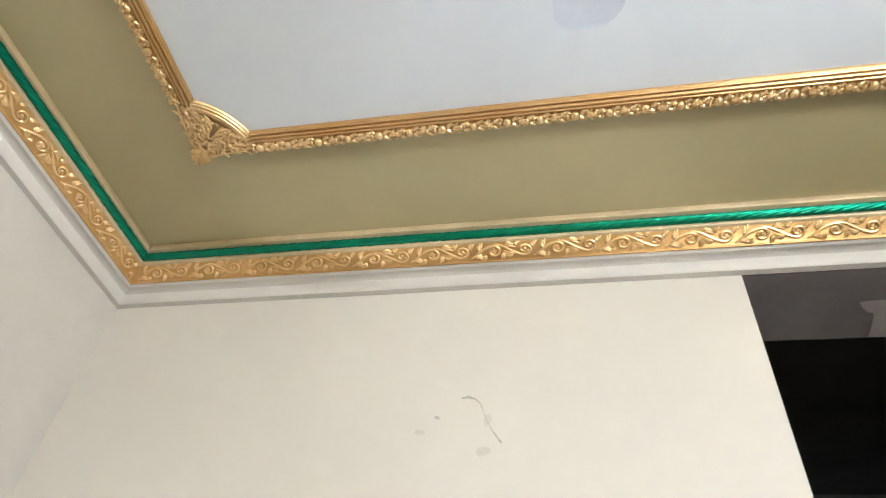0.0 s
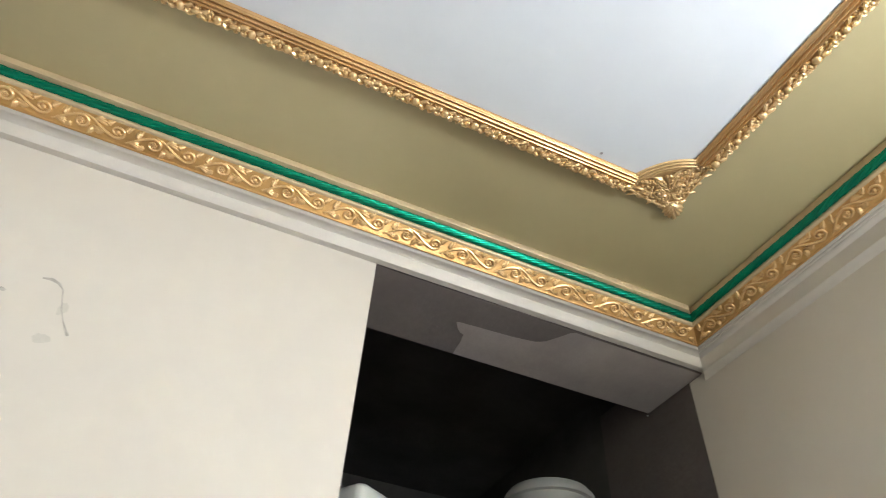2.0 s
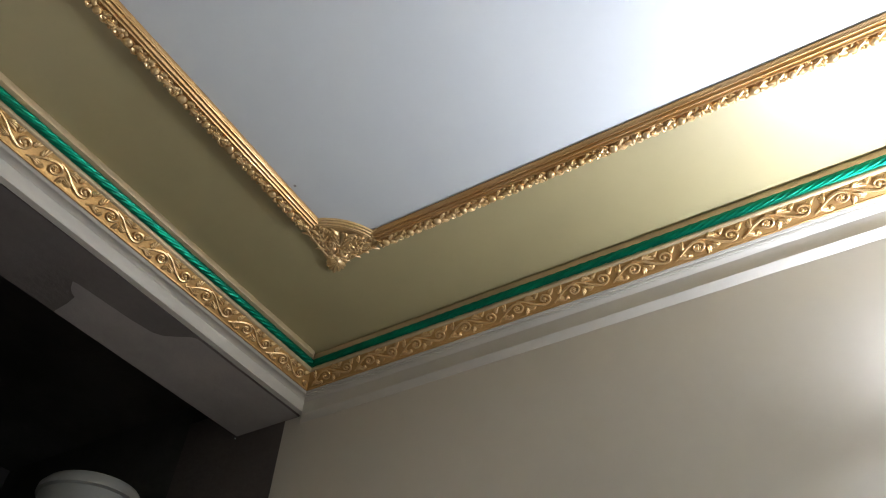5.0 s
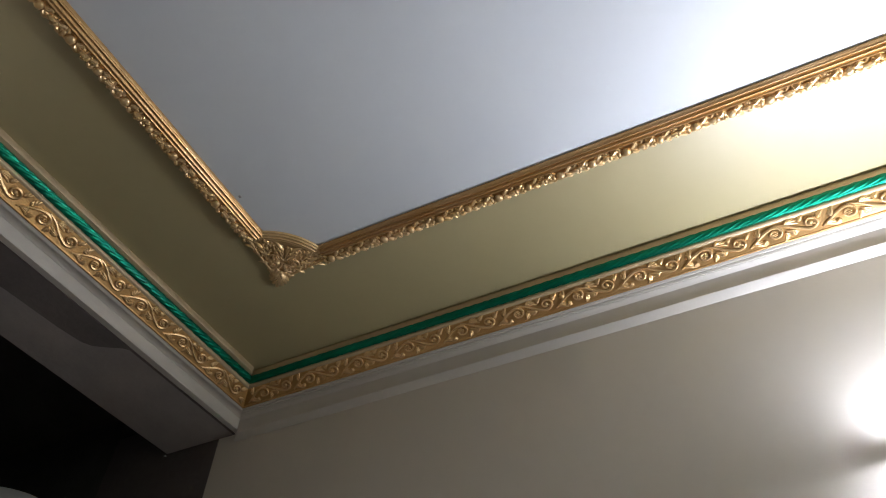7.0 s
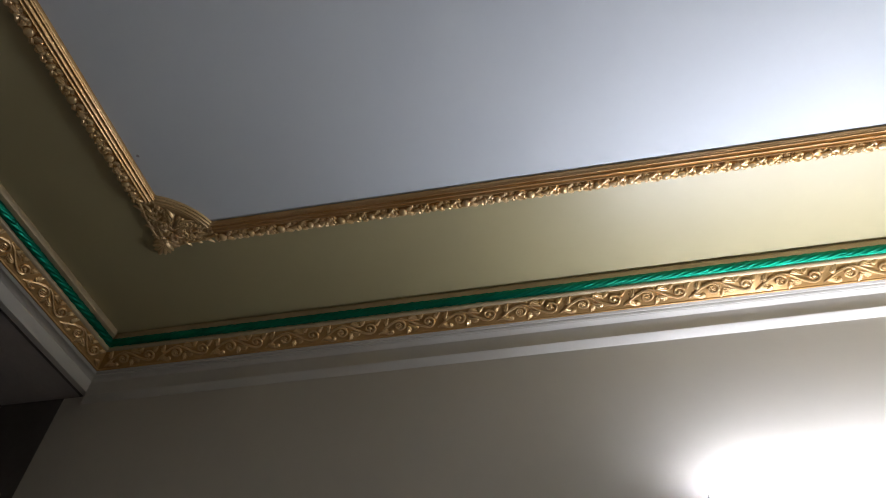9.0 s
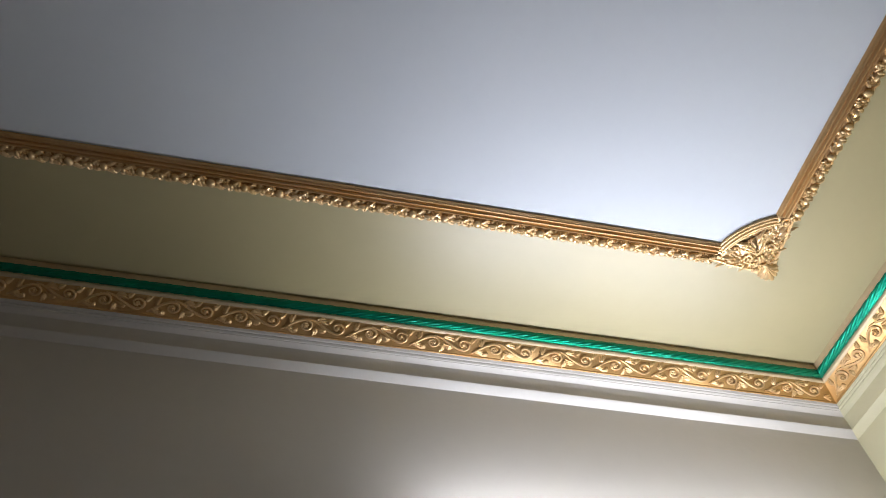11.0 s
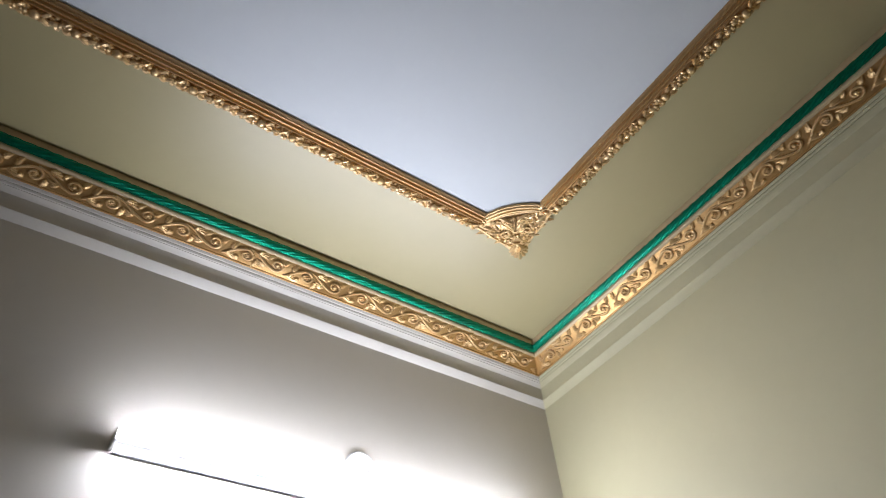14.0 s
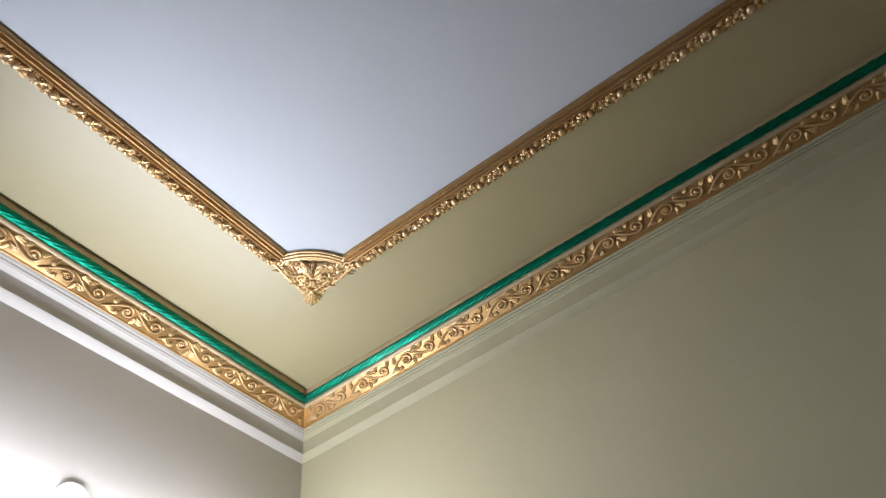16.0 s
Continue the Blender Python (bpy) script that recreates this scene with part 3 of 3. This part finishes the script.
CORNERS = [("west", "north", (-1, 1)), ("north", "east", (1, 1)), ("east", "south", (1, -1)), ("south", "west", (-1, -1))]
corner_first = shell_first = None
for wa, wb, (sx, sy) in CORNERS:
    fx = (-LX + FRAME_D["west"]) if sx < 0 else -FRAME_ENDS["east"][0 if sy > 0 else 1]
    fy = -FRAME_D["north"] if sy > 0 else (-LY + FRAME_D["south"])
    m = Matrix.Translation((fx, fy, ZC)) @ Matrix.Diagonal((-sx, -sy, -1, 1))
    if corner_first is None:
        o = corner_first = part("corner_ornament", corner_mesh(), GOLD_LEAF, None, "gold shell and acanthus corner ornament", m)
    else:
        o = new("corner_ornament", corner_first.data)
        o.matrix_world = m
        tagged(o, "gold shell and acanthus corner ornament")
    o.parent, o.matrix_parent_inverse = frame_thing, FT_INV
    if shell_first is None:
        sh = shell_first = part("shell", shell_mesh(), GOLD_LEAF, None, "", m)
    else:
        sh = new("shell", shell_first.data)
        sh.matrix_world = m
    sh.parent, sh.matrix_parent_inverse = o, m.inverted()

# ---- tube light on the east wall ----
TY0, TY1, TZ = -1.90, -3.11, 2.416
tube_light = thing("tube_light", "lit white tube light batten on the wall", "tube light", at=Matrix.Translation((0, (TY0 + TY1) / 2, TZ)))


def hang(ob, parent):
    ob.parent, ob.matrix_parent_inverse = parent, parent.matrix_basis.inverted()
    return ob


bm = bmesh.new()
box(bm, -0.034, 0.0, TY1 + 0.009, TY0 - 0.009, TZ - 0.006, TZ + 0.006, 0.002)
hang(part("housing", bm, PLASTIC), tube_light)
bm = bmesh.new()
box(bm, -0.010, 0.0, TY1 + 0.009, TY0 - 0.009, TZ - 0.034, TZ - 0.028, 0.001)
hang(part("lip", bm, DARK_LIP, None, "dark grey wiring strip under the tube"), tube_light)
TX, TH = -0.052, TZ - 0.009


def half_tube(a0, a1, r, n=20):
    """A strip of the lamp's round tube between two angles, 180 facing the room."""
    bm = bmesh.new()
    rows = [[bm.verts.new((TX + r * math.cos(radians(a0 + (a1 - a0) * k / n)), y, TH + r * math.sin(radians(a0 + (a1 - a0) * k / n)))) for y in (TY1 + 0.012, TY0 - 0.012)] for k in range(n + 1)]
    for r0, r1 in zip(rows, rows[1:]):
        bm.faces.new((r0[0], r0[1], r1[1], r1[0]))
    return bm


hang(part("tube", half_tube(76, 330, 0.016), LAMP, None, "glowing cool white tube"), tube_light)
hang(part("tube_back", half_tube(-30, 76, 0.0158, 10), PLASTIC, None, "opaque white back of the tube"), tube_light)
for y, s in ((TY0, -1), (TY1, 1)):
    bm = bmesh.new()
    box(bm, -0.056, 0.0, min(y, y + s * 0.009), max(y, y + s * 0.009), TZ - 0.028, TZ + 0.005, 0.002)
    hang(part("end_cap", bm, PLASTIC, None, "white plastic end cap"), tube_light)

# round cover plate above the batten
RY, RZ = -2.524, 2.503
rose = thing("junction_box", "round white plastic junction box on the wall", "junction box", at=Matrix.Translation((0, RY, RZ)))
bm = bmesh.new()
prof = [(0.0, 0.047), (0.005, 0.047), (0.0075, 0.045), (0.008, 0.041), (0.004, 0.037), (0.005, 0.030), (0.006, 0.0)]
rings = []
for d, r in prof:
    rings.append([bm.verts.new((-d, RY + max(r, 0.0008) * math.cos(2 * math.pi * k / 32), RZ + max(r, 0.0008) * math.sin(2 * math.pi * k / 32))) for k in range(32)])
for r0, r1 in zip(rings, rings[1:]):
    for k in range(32):
        bm.faces.new((r0[k], r0[(k + 1) % 32], r1[(k + 1) % 32], r1[k]))
hang(part("cover", bm, PLASTIC), rose)
for dy in (-0.02, 0.02):
    bm = bmesh.new()
    knob(bm, (-0.008, RY + dy, RZ - 0.008), 0.004, 0.5, (-1, 0, 0), 2)
    hang(part("screw", bm, GREY_METAL), rose)

# ---- ceiling fan at rest ----
FX, FY = -1.70, -1.50
FAN_H = 0.30
fan = thing("ceiling_fan", "three-bladed pale grey ceiling fan on a short rod", "ceiling fan", at=Matrix.Translation((FX, FY, ZC)))


def lathe(bm, prof, c, n=32):
    rings = [[bm.verts.new((c[0] + max(r, 0.0005) * math.cos(2 * math.pi * k / n), c[1] + max(r, 0.0005) * math.sin(2 * math.pi * k / n), c[2] + z)) for k in range(n)] for r, z in prof]
    for r0, r1 in zip(rings, rings[1:]):
        for k in range(n):
            bm.faces.new((r0[k], r0[(k + 1) % n], r1[(k + 1) % n], r1[k]))


bm = bmesh.new()
lathe(bm, [(0.0, -0.002), (0.055, -0.004), (0.06, -0.02), (0.045, -0.06), (0.02, -0.075), (0.0, -0.075)], (FX, FY, ZC))
hang(part("canopy", bm, BLADE), fan)
bm = bmesh.new()
lathe(bm, [(0.012, -0.07), (0.012, -FAN_H + 0.03)], (FX, FY, ZC), 16)
hang(part("rod", bm, BLADE), fan)
bm = bmesh.new()
lathe(bm, [(0.0, 0.045), (0.05, 0.045), (0.09, 0.03), (0.105, 0.0), (0.10, -0.03), (0.06, -0.05), (0.0, -0.055)], (FX, FY, ZC - FAN_H))
hang(part("motor", bm, BLADE), fan)
for a in (86, 206, 326):
    R = Matrix.Translation((FX, FY, ZC - FAN_H)) @ Matrix.Rotation(radians(a), 4, "Z")
    bm = bmesh.new()
    rows = []
    for k in range(25):
        u = 1 - (1 - k / 24) ** 1.6
        x = 0.16 + 0.46 * u
        e = max(0.0, (u - 0.90) / 0.10)
        w = 0.008 + (0.047 + 0.012 * u) * math.sqrt(max(0.0, 1 - e * e))
        rows.append([bm.verts.new((x, y * w, 0.004 * zz - y * w * 0.18)) for y, zz in ((-1, 0), (-0.5, 1), (0.5, 1), (1, 0), (0.5, 0.3), (-0.5, 0.3))])
    for r0, r1 in zip(rows, rows[1:]):
        for k in range(6):
            bm.faces.new((r0[k], r0[(k + 1) % 6], r1[(k + 1) % 6], r1[k]))
    bm.faces.new(rows[0])
    bm.faces.new(rows[-1])
    bm.transform(R)
    hang(part("blade", bm, BLADE), fan)
    bm = bmesh.new()
    box(bm, 0.09, 0.2, -0.018, 0.018, -0.004, 0.002, 0.001)
    bm.transform(R)
    hang(part("blade_iron", bm, GREY_METAL), fan)

# ---- things stored in the loft ----
bm = bmesh.new()
box(bm, -0.16, 0.16, -0.13, 0.13, 0.0, 0.338, 0.035)
crate = part("storage_box", bm, PLASTIC, None, "", Matrix.Translation((-0.965, 0.765, LOFT_Z)) @ Matrix.Rotation(radians(32), 4, "Z"))
tagged(crate, "white plastic storage box with rounded corners in the loft", "box")
bm = bmesh.new()
lathe(bm, [(0.0, 0.0), (0.13, 0.0), (0.15, 0.35), (0.16, 0.355), (0.16, 0.375), (0.145, 0.395), (0.08, 0.41), (0.0, 0.415)], (0, 0, 0), 40)
bucket = part("paint_bucket", bm, DUSTY, None, "", Matrix.Translation((-0.37, 0.49, LOFT_Z)))
tagged(bucket, "dusty grey plastic bucket with a domed lid in the loft", "bucket")

# ---- marks ----
def decal(name, pts, widths, M, material, label, category):
    """A thin ragged stroke lying on a surface: points in the surface's plane, M takes them there."""
    bm = bmesh.new()
    rows = []
    for i, (p, w) in enumerate(zip(pts, widths)):
        a, b = pts[max(0, i - 1)], pts[min(len(pts) - 1, i + 1)]
        t = (Vector(b) - Vector(a)).normalized()
        n = Vector((-t.y, t.x)) * (w * (1 + 0.3 * noise.noise((i * 0.9, p[0] * 9, 2))))
        rows.append([bm.verts.new((p[0] + n.x, p[1] + n.y, 0)), bm.verts.new((p[0] - n.x, p[1] - n.y, 0))])
    for r0, r1 in zip(rows, rows[1:]):
        bm.faces.new((r0[0], r0[1], r1[1], r1[0]))
    return tagged(part(name, bm, material, None, "", M, smooth=False), label, category, kind="structure")


ON_NORTH = Matrix.Translation((0, -0.0015, 0)) @ Matrix.Rotation(radians(90), 4, "X")
Z0 = 1.624
decal("smudge", [(-2.030, 0.947 + Z0), (-2.010, 0.950 + Z0), (-1.992, 0.944 + Z0), (-1.978, 0.930 + Z0), (-1.969, 0.905 + Z0), (-1.959, 0.878 + Z0), (-1.944, 0.850 + Z0), (-1.920, 0.816 + Z0)],
      [0.002, 0.0045, 0.003, 0.0018, 0.0009, 0.0008, 0.0012, 0.0035], ON_NORTH, SMUDGE, "thin curved grey scuff on the white wall", "smudge")
decal("smudge", [(-2.096, 0.892 + Z0), (-2.089, 0.889 + Z0), (-2.082, 0.887 + Z0)], [0.003, 0.0055, 0.003], ON_NORTH, SMUDGE, "small grey spot on the white wall", "smudge")
bm = bmesh.new()
# columns of the patch: x, nearest y, farthest y, with a brushed ragged end
cols = [(-0.905, 0.142, 0.146), (-0.890, 0.139, 0.172), (-0.872, 0.138, 0.190), (-0.856, 0.137, 0.196), (-0.848, 0.136, 0.240), (-0.843, 0.136, BEAM - 0.003), (-0.70, 0.128, BEAM - 0.003), (-0.62, 0.116, BEAM - 0.003),
        (-0.590, 0.098, BEAM - 0.003), (-0.565, 0.060, BEAM - 0.003), (-0.540, 0.020, BEAM - 0.003), (-0.525, 0.010, BEAM - 0.003), (-0.004, 0.010, BEAM - 0.003)]
rows = [(bm.verts.new((x, a, OPEN_TOP - 0.002)), bm.verts.new((x, b, OPEN_TOP - 0.002))) for x, a, b in cols]
for r0, r1 in zip(rows, rows[1:]):
    bm.faces.new((r0[0], r0[1], r1[1], r1[0]))
tagged(part("primer_patch", bm, PRIMER, smooth=False), "pale primer brushed over half of the cement beam", "paint patch", kind="structure")
for cx, cz, rx, rz in ((-1.966, 0.818, 0.018, 0.014), (-2.133, 0.872, 0.016, 0.008), (-1.958, 0.905, 0.010, 0.020)):
    bm = bmesh.new()
    ring = []
    for k in range(28):
        a = 2 * math.pi * k / 28
        q = 1 + 0.35 * noise.noise((math.cos(a) * 2, math.sin(a) * 2, cx * 7))
        ring.append(bm.verts.new((cx + rx * q * math.cos(a), cz + Z0 - 0.024 + rz * q * math.sin(a), 0)))
    bm.faces.new(ring)
    tagged(part("smudge", bm, SOFT_SMUDGE, None, "", Matrix.Translation((0, 0.0005, 0)) @ ON_NORTH, smooth=False), "faint grey dusty smudge on the white wall", "smudge", kind="structure")
bm = bmesh.new()
knob(bm, (0, 0, 0), 0.004, 0.7, (0, 0, 1), 1)
tagged(part("nail", bm, PLASTIC, None, "", Matrix.Translation((0.0, 0.322, OPEN_TOP - 0.006))), "small pale nail head at the end of the beam", "nail")
bm = bmesh.new()
knob(bm, (0, 0, 0), 0.005, 0.5, (0, 0, 1), 1)
tagged(part("screw", bm, GREY_METAL, None, "", Matrix.Translation((-0.796, -0.573, ZC - 0.003))), "tiny dark screw head in the white ceiling", "screw")

# ---- floor tiles, unseen ----
bm = bmesh.new()
box(bm, -0.297, 0.297, -0.297, 0.297, -0.006, 0.0, 0.0)
tile = None
for i in range(6):
    for j in range(6):
        x0, y1 = -LX + i * 0.6, -j * 0.6
        x1, y0 = min(x0 + 0.6, 0.0), max(y1 - 0.6, -LY)
        m = Matrix.Translation(((x0 + x1) / 2, (y0 + y1) / 2, 0)) @ Matrix.Diagonal(((x1 - x0 - 0.006) / 0.594, (y1 - y0 - 0.006) / 0.594, 1, 1))
        if tile is None:
            tile = part("tile", bm, FLOOR_TILE, floor, "", m, smooth=False)
        else:
            again(tile, m, floor)
